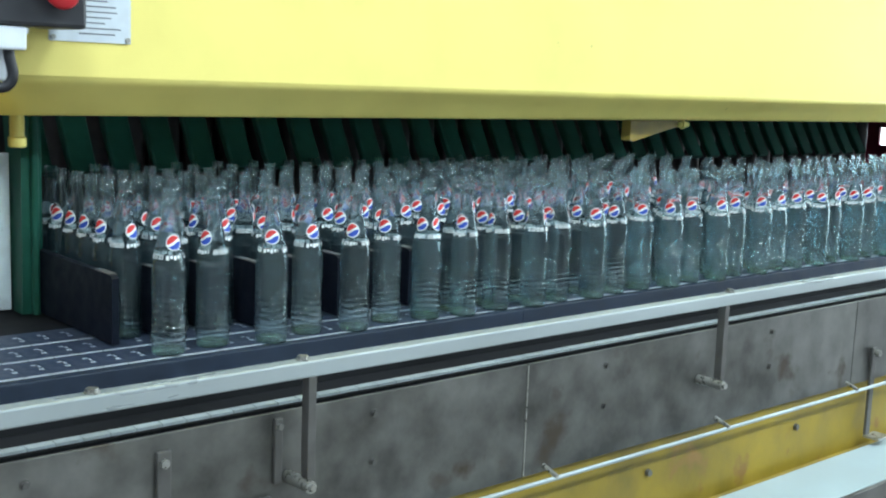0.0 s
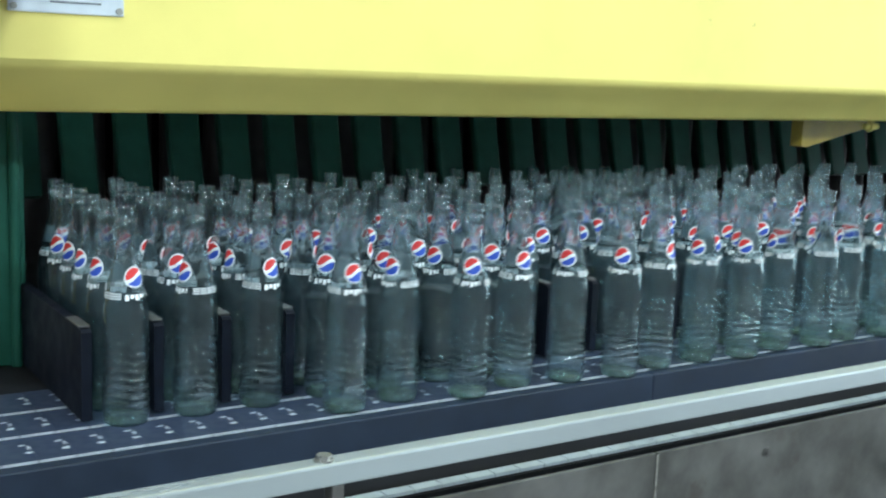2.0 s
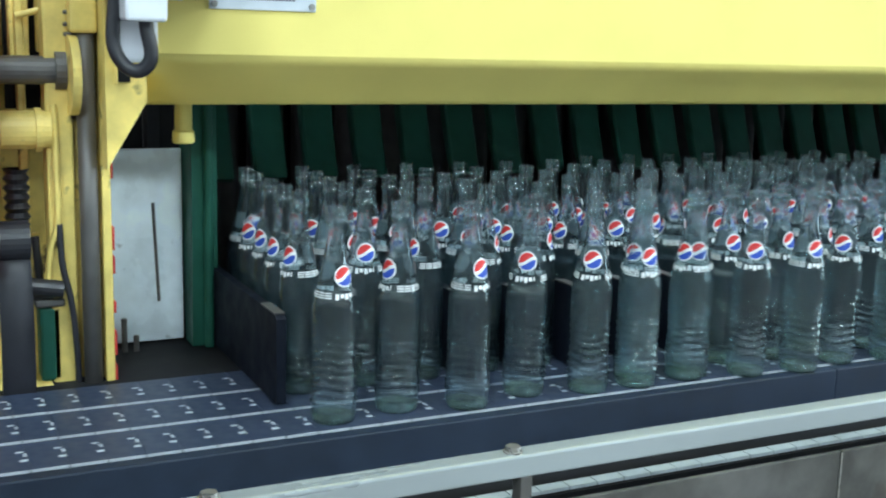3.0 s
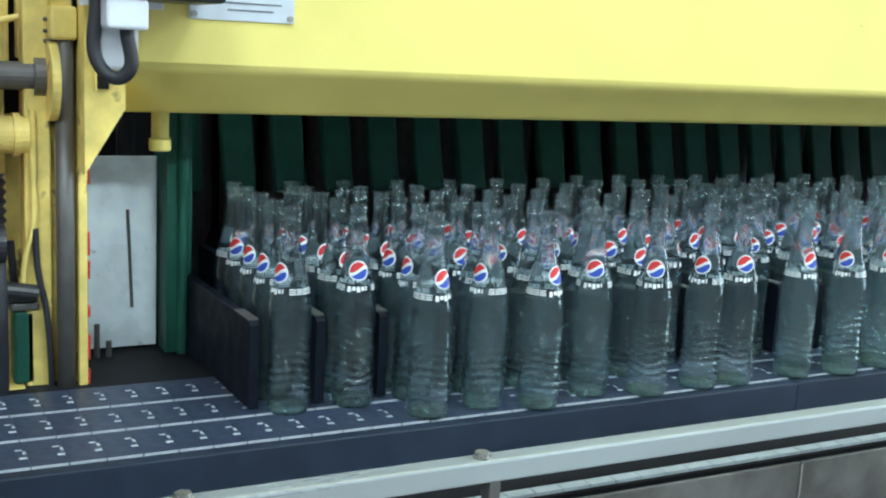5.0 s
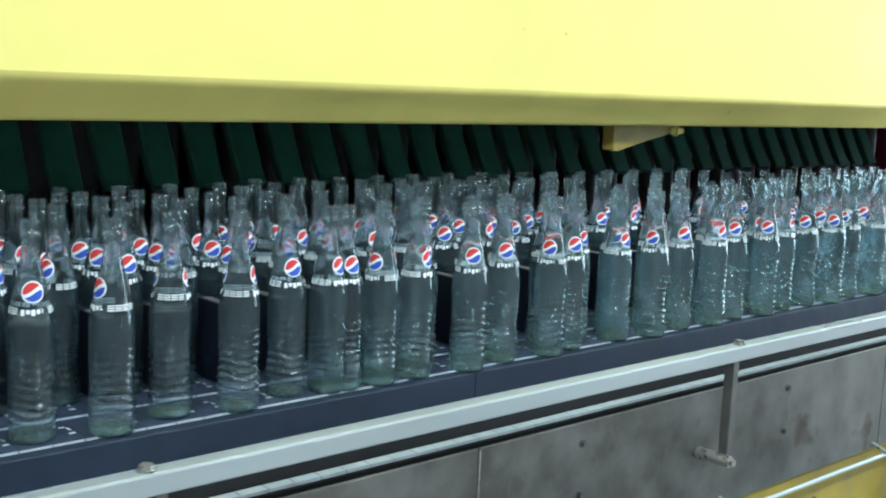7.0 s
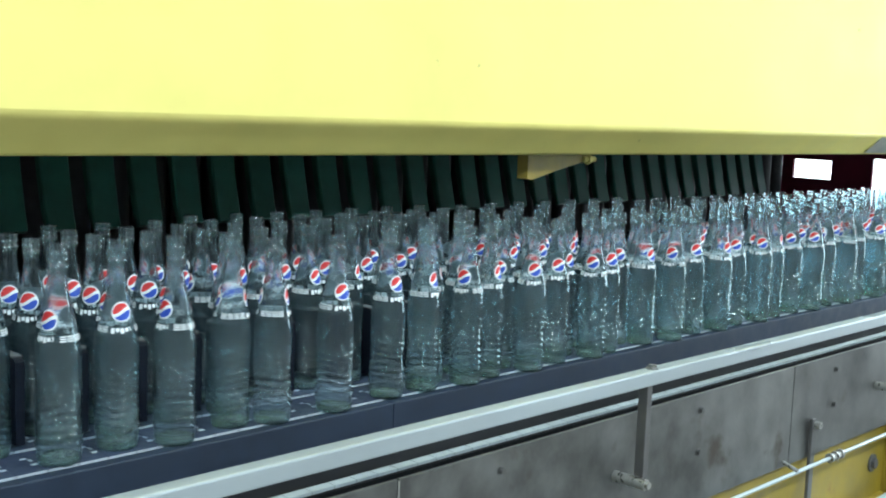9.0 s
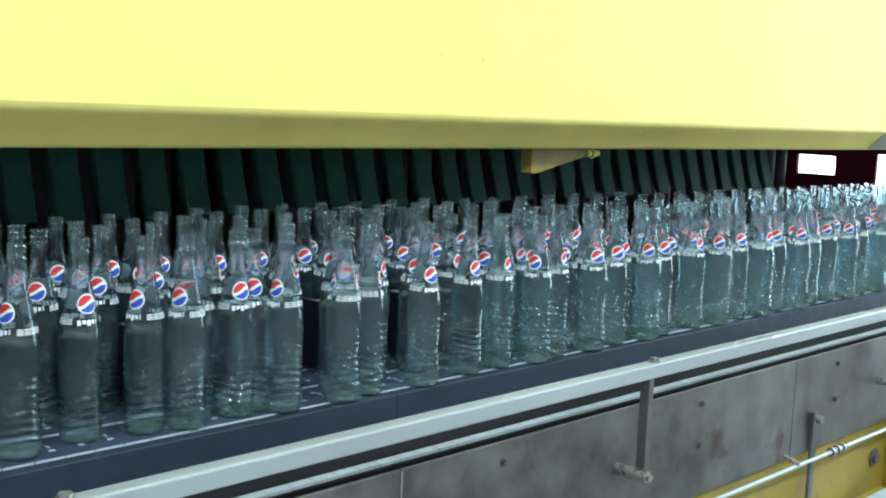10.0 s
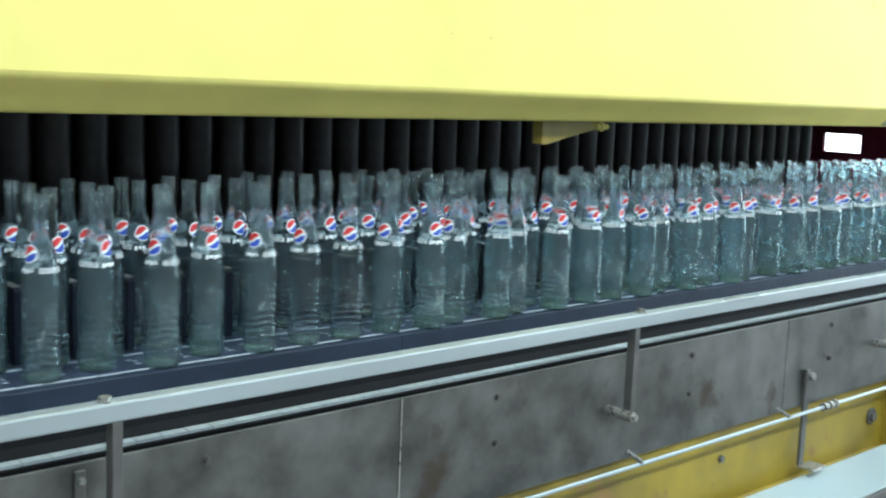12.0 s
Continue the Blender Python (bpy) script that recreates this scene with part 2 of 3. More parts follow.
def chain_link(bm=None, x=0.0, y0=0.0, y1=0.0835):
    """One tabletop chain plate with its hinge knuckles; the second, paler material paints the glint on knuckle ends and
    front edge.
    """
    own = bm or bmesh.new()
    box(x + 0.0002, x + 0.0379, y0 + 0.0025, y1 - 0.0012, -0.005, 0.0, 0.0005, own)
    m = (y0 + y1) / 2
    # pale strip: the bevel highlight of the plate edge put into colour
    box(x, x + 0.0365, y0 + 0.0010, y0 + 0.0017, -0.004, 0.0003, 0, own)
    for dx, dy, w, d in ((0.0335, -0.013, 0.0038, 0.0028), (0.0362, 0.003, 0.0016, 0.0048), (0.0315, 0.0125, 0.0035, 0.0018)):
        box(x + dx - w, x + dx + w, m + dy - d, m + dy + d, -0.001, 0.0008, 0.0003, own)
    for f in own.faces:
        p = f.calc_center_median()
        if p.z > 0.0001 or p.y < y0 + 0.0019:
            f.material_index = 1
    return own


def build_chains():
    link_bm = chain_link()
    link_me = bpy.data.meshes.new("link")
    link_bm.to_mesh(link_me)
    link_bm.free()
    link_me.materials.append(CHAIN)
    link_me.materials.append(CHAINGLINT)
    for y0, y1 in CHAINS:
        t = thing("conveyor_chain", (0, y0, BELT), "grey steel tabletop chain running along the bottle table", "conveyor chain", "table chains")
        k0, k1 = int(-2.6 / 0.0381), int(0.75 / 0.0381)
        verts, faces, mi = [], [], []
        tmp = chain_link()
        tv = [v.co.copy() for v in tmp.verts]
        tf = [[v.index for v in f.verts] for f in tmp.faces]
        tm = [f.material_index for f in tmp.faces]
        tmp.free()
        for k in range(int(-3.3 / 0.0381), int(4.5 / 0.0381)):
            if k0 <= k < k1:
                o = new("link", link_me)
                o.parent = t
                o.location = (k * 0.0381, 0, 0)
            else:
                b = len(verts)
                verts += [(v.x + k * 0.0381, v.y, v.z) for v in tv]
                faces += [[b + i for i in f] for f in tf]
                mi += tm
        me = bpy.data.meshes.new("chain_run")
        me.from_pydata(verts, [], faces)
        me.polygons.foreach_set("material_index", mi)
        me.materials.append(CHAIN)
        me.materials.append(CHAINGLINT)
        o = new("chain_run", me)
        o.parent = t
        tagged(o, kind="stuff")
        MOVERS.append((t, [(s, pose(SPEED * s, y0, BELT)) for s in (-1, 0, 3, 6, 9, 12, 13)]))


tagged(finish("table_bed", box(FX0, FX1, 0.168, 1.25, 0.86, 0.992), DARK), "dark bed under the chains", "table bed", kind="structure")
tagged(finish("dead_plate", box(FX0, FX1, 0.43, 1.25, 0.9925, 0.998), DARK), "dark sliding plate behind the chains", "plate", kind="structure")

t = thing("side_guard", (0, 0, 0), "black plastic wear strip along the chain edge", "side guard")
for k in range(5):
    xa = FX0 + k * 2.0
    part("guard_strip", box(xa, xa + 1.9997, 0.146, 0.1655, 0.952, 0.999, 0.002), BLACKPLASTIC, t)
    # lower guard face in near-black: shade under the rail put into colour
    part("guard_shade_strip", box(xa, xa + 1.9997, 0.148, 0.1655, 0.90, 0.9515), DARK, t)
t = thing("lower_chain", (0, 0, 0), "pale returning chain in the slot under the rail", "conveyor chain")
own = bmesh.new()
for k in range(int(-1.2 / 0.0381), int(4.2 / 0.0381)):
    box(k * 0.0381 + 0.001, k * 0.0381 + 0.0372, 0.064, 0.080, 0.9295, 0.934, 0, own)
tagged(part("chain_run", own, PALECHAIN, t), kind="stuff")
# near-black too, so the slot looks shaded
part("shaded_slide_rail", box(-1.3, 4.3, 0.060, 0.140, 0.90, 0.9285), DARK, t)

# guide rail on posts
t = thing("guide_rail", (0, 0, 0), "bright steel square guide rail on thin posts", "guide rail")
part("rail_tube", box(-0.52, 6.0, -0.013, 0.013, 0.9895, 1.0145, 0.003), RAILSTEEL, t)
for bx in (-0.321, 0.0, 1.053, 2.1, 3.15, 4.2):
    own = rod((bx, 0, 1.0145), (bx, 0, 1.021), 0.0085, 6)
    rod((bx, 0, 1.0145), (bx, 0, 1.0165), 0.0105, 16, own)
    part("bolt", own, BOLTSTEEL, t, "zinc bolt head")
for px in (0.012, 1.035, 2.085, 3.13, 4.18):
    part("post", box(px - 0.007, px + 0.007, -0.0105, 0.0075, 0.834, 0.989, 0.001), BARSTEEL, t)
    own = rod((px - 0.003, 0.048, 0.822), (px - 0.003, -0.016, 0.822), 0.0098, 20)
    rod((px - 0.003, -0.016, 0.822), (px - 0.003, -0.022, 0.822), 0.0068, 6, own)
    part("stub_bar", own, BOLTSTEEL, t)

t = thing("panel_clip", (-0.2, 0, 0), "dark flat steel clip bolted to the side panel", "clip")
part("bar", box(-0.010, 0.012, 0.0405, 0.0475, 0.72, 0.902, 0.002), BARSTEEL, t)
part("bolt", rod((0.0, 0.0405, 0.885), (0.0, 0.034, 0.885), 0.007, 6), BOLTSTEEL, t)
t = thing("panel_clip", (-0.012, 0, 0), "dark flat steel clip bolted to the side panel", "clip")
part("bar", box(-0.007, 0.007, 0.0405, 0.0475, 0.815, 0.917, 0.002), BARSTEEL, t)
part("bolt", rod((0.0, 0.0405, 0.905), (0.0, 0.035, 0.905), 0.005, 6), BOLTSTEEL, t)

# stainless side panel in sheets
SEAMS = [-1.6, -0.55, 0.52, 1.665, 2.75, 3.9, 5.0]
t = thing("metal_cladding", (0, 0, 0), "dull stained stainless cladding screwed to the table side", "cladding")
for xa, xb in zip(SEAMS, SEAMS[1:]):
    sheet = part("sheet", box(xa + 0.0012, xb - 0.0012, 0.048, 0.054, 0.712, 0.925, 0.0012), STEEL, t)
    for n in range(-3, 8):
        sx = 0.171 + 0.5625 * n
        if xa < sx < xb:
            for sz in (0.893, 0.812):
                own = rod((sx, 0.048, sz), (sx, 0.0462, sz), 0.0068, 14)
                rod((sx, 0.0462, sz), (sx, 0.0415, sz), 0.0052, 6, own)
                part("screw", own, BARSTEEL, sheet)
# narrow lighter strip, slightly proud of the sheets, over one seam
part("seam_strip", box(0.5185, 0.5215, 0.0468, 0.0479, 0.714, 0.923), BOLTSTEEL, t)
tagged(finish("table_frame", box(FX0, FX1, 0.056, 0.14, 0.716, 0.89), DARK), "dark frame behind the side panels", "table frame", kind="structure")

# hinged links, control rod, beam and cover under the panel
for lx in (-0.035, 1.752, 3.53):
    t = thing("hanger_link", (lx, 0, 0), "dark flat steel hanger pinned to the side panel", "hanger")
    part("bar", box(-0.010, 0.010, 0.036, 0.044, 0.572, 0.80, 0.002), BARSTEEL, t)
    part("pin", rod((0.004, 0.036, 0.786), (0.004, 0.024, 0.786), 0.009, 8), BOLTSTEEL, t, "zinc pin head")
    part("foot", box(-0.009, 0.05, 0.0, 0.044, 0.565, 0.571, 0.001), BOLTSTEEL, t)
t = thing("control_rod", (0, 0, 0), "thin bright steel rod along the panel foot", "rod")
part("shaft", rod((-0.9, 0.018, 0.708), (4.2, 0.018, 0.708), 0.0042, 12), RAILSTEEL, t, smooth=True)
own = rod((1.80, 0.018, 0.708), (1.85, 0.018, 0.708), 0.007, 12)
for dx in (1.80, 1.826, 1.85):
    rod((dx - 0.004, 0.018, 0.708), (dx + 0.004, 0.018, 0.708), 0.0105, 12, own)
part("collar", own, BOLTSTEEL, t)
for k in range(-2, 8):
    kx = 0.04 + 0.533 * k
    part("eye", rod((kx, 0.05, 0.725), (kx, 0.012, 0.713), 0.0045, 8), BOLTSTEEL, t)
t = thing("support_frame", (0, 0, 0), "dirty yellow steel beam on legs under the table", "support frame")
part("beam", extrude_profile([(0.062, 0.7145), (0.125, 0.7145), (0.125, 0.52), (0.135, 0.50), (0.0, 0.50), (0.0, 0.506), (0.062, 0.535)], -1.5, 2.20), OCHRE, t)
for lx in (-1.2, 2.12):
    part("column", box(lx - 0.07, lx + 0.07, 0.07, 0.17, 0, 0.499, 0.004), OCHRE, t)
    part("foot_plate", box(lx - 0.11, lx + 0.11, 0.03, 0.21, 0, 0.012), OCHRE, t)
part("end_plate", box(2.201, 2.212, 0.02, 0.20, 0.50, 0.71, 0.002), OCHRE, t)
own = rod((2.13, 0.062, 0.62), (2.13, 0.050, 0.62), 0.013, 6)
rod((2.13, 0.062, 0.62), (2.13, 0.058, 0.62), 0.022, 20, own)
part("bolt", own, BARSTEEL, t, "dark greasy bolt head")
for bx in (0.35, 0.42, 0.9, 1.45):
    part("bolt", rod((bx, 0.062, 0.64), (bx, 0.054, 0.64), 0.008, 6), BARSTEEL, t)
t = thing("outfeed_arm", (0, 0, 0), "yellow slanted steel arm beyond the leg", "arm")
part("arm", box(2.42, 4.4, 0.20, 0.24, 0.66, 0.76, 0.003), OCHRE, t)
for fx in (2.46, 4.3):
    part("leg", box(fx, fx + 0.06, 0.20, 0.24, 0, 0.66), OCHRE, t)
t = thing("drip_cover", (0, 0, 0), "pale painted sheet cover beside the table foot", "cover")
part("top", box(0.2, 2.15, -0.13, 0.028, 0.540, 0.550, 0.002), SLABWHITE, t)
part("apron", box(0.2, 2.15, -0.142, -0.1305, 0.40, 0.549, 0.002), STEEL, t)
for fx in (0.3, 2.05):
    part("leg", box(fx, fx + 0.04, -0.12, -0.08, 0, 0.54), STEEL, t)
rng = random.Random(5)
own = bmesh.new()
for k in range(60):
    px, py, s = rng.uniform(2.6, 4.6), rng.uniform(-0.1, 1.2), rng.uniform(0.01, 0.05)
    m = Matrix.Translation((px, py, s * 0.3)) @ Euler((rng.random(), rng.random(), rng.random() * 6)).to_matrix().to_4x4() @ Matrix.Diagonal((s * 1.6, s, s * 0.5, 1))
    bmesh.ops.create_cube(own, size=1, matrix=m)
tagged(finish("floor_scraps", own, RUBBLE), "loose pale scraps on the concrete", "scraps", kind="stuff")

# ---------------------------------------------------------------- washer housing
t = thing("washer_hood", (0, 0, 0), "bright yellow enamelled sheet hood over the bottle lanes", "machine hood")
lip = [(0.385, 2.6), (0.385, 1.4095), (0.3858, 1.404), (0.388, 1.400), (0.392, 1.396), (0.412, 1.3800), (0.430, 1.364), (0.4425, 1.3505), (0.448, 1.3455), (0.480, 1.345), (0.480, 1.349),
       (0.450, 1.350), (0.400, 1.393), (0.391, 1.412), (0.391, 2.6)]
sheet = part("front_sheet", extrude_profile(lip, -0.288, 3.72), YELLOW, t)
for p in sheet.data.polygons:
    p.use_smooth = len(p.vertices) == 4 and abs(p.normal.x) < 0.5 and p.center.y < 0.449 and p.center.z < 1.415
part("lip_patch", extrude_profile([(0.3885, 1.3985), (0.4150, 1.3715), (0.4395, 1.3492), (0.4402, 1.3498), (0.4163, 1.3722), (0.3902, 1.4015)], 2.80, 2.95), TAPE, t, "pale patch on the lip")
part("roof", box(-0.288, 3.72, 0.392, 1.6, 2.58, 2.6), YELLOW, t)
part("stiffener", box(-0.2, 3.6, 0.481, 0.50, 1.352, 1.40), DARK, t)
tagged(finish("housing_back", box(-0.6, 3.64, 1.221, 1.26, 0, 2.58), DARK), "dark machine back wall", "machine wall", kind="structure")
t = thing("end_plate", (0, 0, 0), "maroon machine end plate with a square light opening", "end plate")
part("lower_sheet", box(3.62, 3.635, 0.765, 1.22, 0.90, 1.222), MAROON, t)
part("upper_sheet", box(3.62, 3.635, 0.765, 1.22, 1.293, 2.58), MAROON, t)
part("side_sheet", box(3.62, 3.635, 0.765, 0.925, 1.222, 1.293), MAROON, t)
# added sheet, only there to keep the window's daylight off the fingers
part("daylight_baffle", box(3.62, 3.635, 0.40, 0.7645, 1.31, 2.57), MAROON, t)
part("inner_sheet", box(3.62, 3.635, 1.08, 1.22, 1.222, 1.293), MAROON, t)
tagged(finish("window_1", box(8.95, 8.99, -3.8, 4.9, 0.3, 4.3), glow("daylight_pane", (0.76, 0.92, 1.0), 5.8)), "bright daylight window across the far end wall", "window", kind="structure")

t = thing("hood_bracket", (1.505, 0.5, 1.333), "yellow folded bracket bolted under the hood edge", "bracket")
own = bmesh.new()
outline = [(0.0, 0.012), (-0.20, 0.012), (-0.20, -0.040), (-0.186, -0.043), (-0.10, -0.024), (-0.04, -0.012), (0.0, -0.004)]
front = [own.verts.new((x, 0.0, z)) for x, z in outline]
back = [own.verts.new((x - 0.01, 0.02, z)) for x, z in outline]
own.faces.new(front)
own.faces.new(list(reversed(back)))
for i in range(len(outline)):
    j = (i + 1) % len(outline)
    own.faces.new((front[j], front[i], back[i], back[j]))
bmesh.ops.recalc_face_normals(own, faces=own.faces)
# darker paint than the bolt: the hood's shade put into the plate's colour
part("plate", own, OCHRE, t)
own = rod((-0.012, 0.0, 0.0), (0.03, 0.0, 0.0), 0.007, 8)
rod((0.002, 0, 0), (0.012, 0, 0), 0.012, 6, own)
part("bolt", own, YELLOW, t)
t = thing("hood_stop", (-0.219, 0.518, 1.29), "yellow painted round stop under the hood", "stop")
own, rings = lathe([(0.0, 0.0), (0.012, 0.0), (0.0145, 0.002), (0.0145, 0.016), (0.0115, 0.018), (0.0115, 0.06), (0.02, 0.06), (0.02, 0.07), (0, 0.07)], 20)
part("pin", own, YELLOW, t, smooth=False)

# sign plate and stop switch on the hood
t = thing("sign_plate", (-0.15, 0.3845, 1.51), "pale aluminium instruction plate riveted to the hood", "sign")
part("plate", box(-0.068, 0.066, -0.002, 0.0, -0.047, 0.06, 0.0008), SIGN, t)
for k in range(11):
    w = 0.045 + 0.012 * ((k * 7) % 4)
    x = 0.008 - 0.004 * (k % 3)
    part("text_bar", box(x - w / 2 + 0.01, x + w / 2, -0.0026, -0.002, 0.050 - k * 0.0085, 0.0522 - k * 0.0085), INK, t)
for sx, sz in ((0.06, -0.041), (-0.062, -0.041), (0.06, 0.054), (-0.062, 0.054)):
    part("rivet", rod((sx, -0.002, sz), (sx, -0.005, sz), 0.004, 10), BOLTSTEEL, t)
t = thing("stop_switch", (-0.246, 0.384, 1.475), "black emergency stop box with a red button and cable", "switch")
part("back_plate", box(-0.10, -0.003, -0.004, 0.0, -0.004, 0.13, 0.001), WHITEPLASTIC, t)
part("case", box(-0.095, 0.045, -0.105, -0.0045, 0.004, 0.11, 0.006), RUBBER, t)
own, rings = lathe([(0.0, 0.0), (0.012, 0.0), (0.012, 0.012), (0.024, 0.014), (0.026, 0.02), (0.022, 0.028), (0.0, 0.031)], 24)
bmesh.ops.transform(own, matrix=pose(0.0, -0.105, 0.055, 90, 0, 0), verts=own.verts)
part("button", own, REDKNOB, t, "red mushroom button", True)
part("gland", box(-0.088, -0.042, -0.10, -0.06, -0.03, 0.0035, 0.004), WHITEPLASTIC, t)
curve = bpy.data.curves.new("cable", "CURVE")
curve.dimensions, curve.bevel_depth, curve.bevel_resolution = "3D", 0.008, 3
sp = curve.splines.new("BEZIER")
pts = [(-0.062, -0.08, -0.028), (-0.064, -0.08, -0.080), (-0.084, -0.07, -0.078), (-0.092, -0.06, 0.006)]
sp.bezier_points.add(len(pts) - 1)
for p, co in zip(sp.bezier_points, pts):
    p.co, p.handle_left_type, p.handle_right_type = co, "AUTO", "AUTO"
curve.materials.append(RUBBER)
cable = new("cable", curve)
cable.parent = t
part("cable_cover", box(-0.090, -0.044, -0.058, -0.048, -0.075, 0.0035, 0.004), WHITEPLASTIC, t)

# left end: column, plate, drive
t = thing("end_column", (0, 0, 0), "worn yellow steel end column with a bright round bar", "column")
part("upright", box(-0.398, -0.366, 0.462, 0.50, 0.90, 2.4, 0.003), YELLOW_WORN, t)
part("inner_upright", box(-0.337, -0.326, 0.445, 0.50, 0.90, 1.45, 0.002), YELLOW_WORN, t)
part("web", box(-0.3655, -0.3375, 0.475, 0.50, 0.90, 1.6, 0.002), YELLOW_WORN, t)
part("round_bar", rod((-0.352, 0.45, 0.90), (-0.352, 0.45, 1.43), 0.0115, 20), BARSTEEL, t, "bare grey steel bar", True)
part("bar_cap", box(-0.37, -0.338, 0.436, 0.474, 1.43, 1.47, 0.004), YELLOW_WORN, t)
own = bmesh.new()
tri = [(-0.337, 1.272), (-0.337, 1.60), (-0.289, 1.60), (-0.289, 1.352)]
a = [own.verts.new((x, 0.40, z)) for x, z in tri]
b = [own.verts.new((x, 0.446, z)) for x, z in tri]
own.faces.new(a)
own.faces.new(list(reversed(b)))
for i in range(len(tri)):
    j = (i + 1) % len(tri)
    own.faces.new((a[j], a[i], b[i], b[j]))
bmesh.ops.recalc_face_normals(own, faces=own.faces)
part("gusset", own, YELLOW_WORN, t)
for za, zb in ((1.255, 1.275), (1.165, 1.195), (1.135, 1.158), (1.085, 1.10), (1.03, 1.062), (0.95, 1.018)):
    part("red_edge", box(-0.3258, -0.3228, 0.447, 0.47 + 0.02 * (zb - za) / 0.03, za, zb, 0.001), REDPAINT, t, "chipped red paint edge")
# no opening here: a solid near-black strip gives the slot its shade
part("slot", box(-0.323, -0.309, 0.3955, 0.3995, 1.375, 1.47, 0.001), DARK, t, "dark strip standing for the shade in a rusty slot")
part("slot_edge", box(-0.3265, -0.3235, 0.393, 0.3995, 1.372, 1.50, 0.001), YELLOW_WORN, t)
t = thing("splash_sheet", (0, 0, 0), "scuffed white painted sheet behind the column", "sheet")
part("sheet", box(-0.34, -0.203, 0.60, 0.606, 1.002, 1.275, 0.002), WHITEPLATE, t)
for hx, hz, hh in ((-0.292, 0.97, 0.075), (-0.276, 0.955, 0.065)):
    part("peg", rod((hx, 0.57, hz), (hx, 0.57, hz + hh), 0.004, 8), BARSTEEL, t)
part("rib", rod((-0.238, 0.5985, 1.06), (-0.244, 0.5985, 1.20), 0.0022, 8), BARSTEEL, t)
t = thing("end_guide", (0, 0, 0), "dark green curved end guide of the lanes", "guide")
part("blade", extrude_profile([(0.56, 1.0), (0.60, 1.0), (0.615, 1.2), (0.66, 1.5), (0.56, 1.5), (0.555, 1.2)], -0.2, -0.165), GREEN, t)
part("edge_tube", rod((-0.178, 0.553, 1.0), (-0.178, 0.553, 1.5), 0.007, 12), GREEN, t)

t = thing("drive_unit", (0, 0, 0), "orange motor housing with shaft, flange and belt", "drive")
part("upper_housing", box(-0.62, -0.452, 0.40, 0.56, 1.335, 1.47, 0.012), ORANGE, t)
part("lower_housing", box(-0.62, -0.455, 0.41, 0.55, 1.235, 1.332, 0.01), ORANGE, t)
part("shaft", rod((-0.451, 0.47, 1.385), (-0.372, 0.47, 1.385), 0.017, 20), BARSTEEL, t, smooth=False)
part("shaft_collar", rod((-0.385, 0.47, 1.385), (-0.372, 0.47, 1.385), 0.024, 20), BARSTEEL, t)
part("flange", rod((-0.3715, 0.455, 1.38), (-0.3615, 0.455, 1.38), 0.048, 28), YELLOW_WORN, t, "yellow bearing flange")
own = rod((-0.45, 0.47, 1.314), (-0.392, 0.47, 1.314), 0.023, 24)
rod((-0.41, 0.47, 1.314), (-0.402, 0.47, 1.314), 0.0265, 24, own)
part("pump", own, YELLOW_WORN, t, "yellow round pump body")
part("roller", rod((-0.458, 0.44, 1.185), (-0.424, 0.44, 1.185), 0.024, 24), RUBBER, t)
own = bmesh.new()
steps = [(0.436, 1.18), (0.424, 1.15), (0.415, 1.11), (0.412, 1.07), (0.415, 1.03), (0.422, 1.0), (0.43, 0.975)]
lines = [[own.verts.new((x, y + dy, z)) for x, dy in ((-0.462, 0), (-0.424, 0), (-0.424, 0.006), (-0.462, 0.006))] for y, z in steps]
for p, q in zip(lines, lines[1:]):
    for k in range(4):
        own.faces.new((p[k], p[(k + 1) % 4], q[(k + 1) % 4], q[k]))
own.faces.new(lines[0])
own.faces.new(list(reversed(lines[-1])))
bmesh.ops.recalc_face_normals(own, faces=own.faces)
part("drive_belt", own, RUBBER, t, "black rubber belt", True)
own, rings = lathe([(0.0, 0.0), (0.05, 0.0), (0.055, 0.004), (0.055, 0.02), (0.05, 0.024), (0.0, 0.024)], 28)
bmesh.ops.transform(own, matrix=pose(-0.494, 0.45, 1.19, 0, 90, 0), verts=own.verts)
part("pulley", own, ORANGE, t, "orange pulley wheel")
own, rings = lathe([(0.012, 0), (0.015, 0.004)] + [(0.012 + 0.004 * (k % 2), 0.008 + 0.006 * k) for k in range(12)], 16)
bmesh.ops.transform(own, matrix=pose(-0.43, 0.5, 1.19), verts=own.verts)
part("spring", own, RUBBER, t)
t = thing("linkage_frame", (0, 0, 0), "worn yellow linkage bars beside the column", "linkage")
part("bar", box(-0.425, -0.415, 0.50, 0.52, 0.95, 1.50, 0.002), YELLOW_WORN, t)
part("bar", box(-0.455, -0.44, 0.56, 0.58, 0.95, 1.9, 0.002), YELLOW_WORN, t)
part("bar", box(-0.50, -0.485, 0.55, 0.57, 0.9, 1.9, 0.002), YELLOW_WORN, t)
part("cross_bar", box(-0.50, -0.40, 0.54, 0.55, 1.155, 1.175, 0.002), YELLOW_WORN, t)
part("cross_bar", box(-0.46, -0.40, 0.54, 0.55, 1.455, 1.47, 0.002), YELLOW_WORN, t)
part("lever", rod((-0.412, 0.49, 1.18), (-0.398, 0.478, 0.97), 0.005, 10), RUBBER, t)
part("pivot", rod((-0.43, 0.47, 1.115), (-0.395, 0.47, 1.115), 0.012, 14), BARSTEEL, t)
part("guard_box", box(-0.413, -0.386, 0.462, 0.50, 1.00, 1.095, 0.004), GREEN, t, "dark oily green box")
part("guard_box_lid", box(-0.418, -0.382, 0.458, 0.502, 1.0955, 1.106, 0.003), BARSTEEL, t, "grey steel lid")
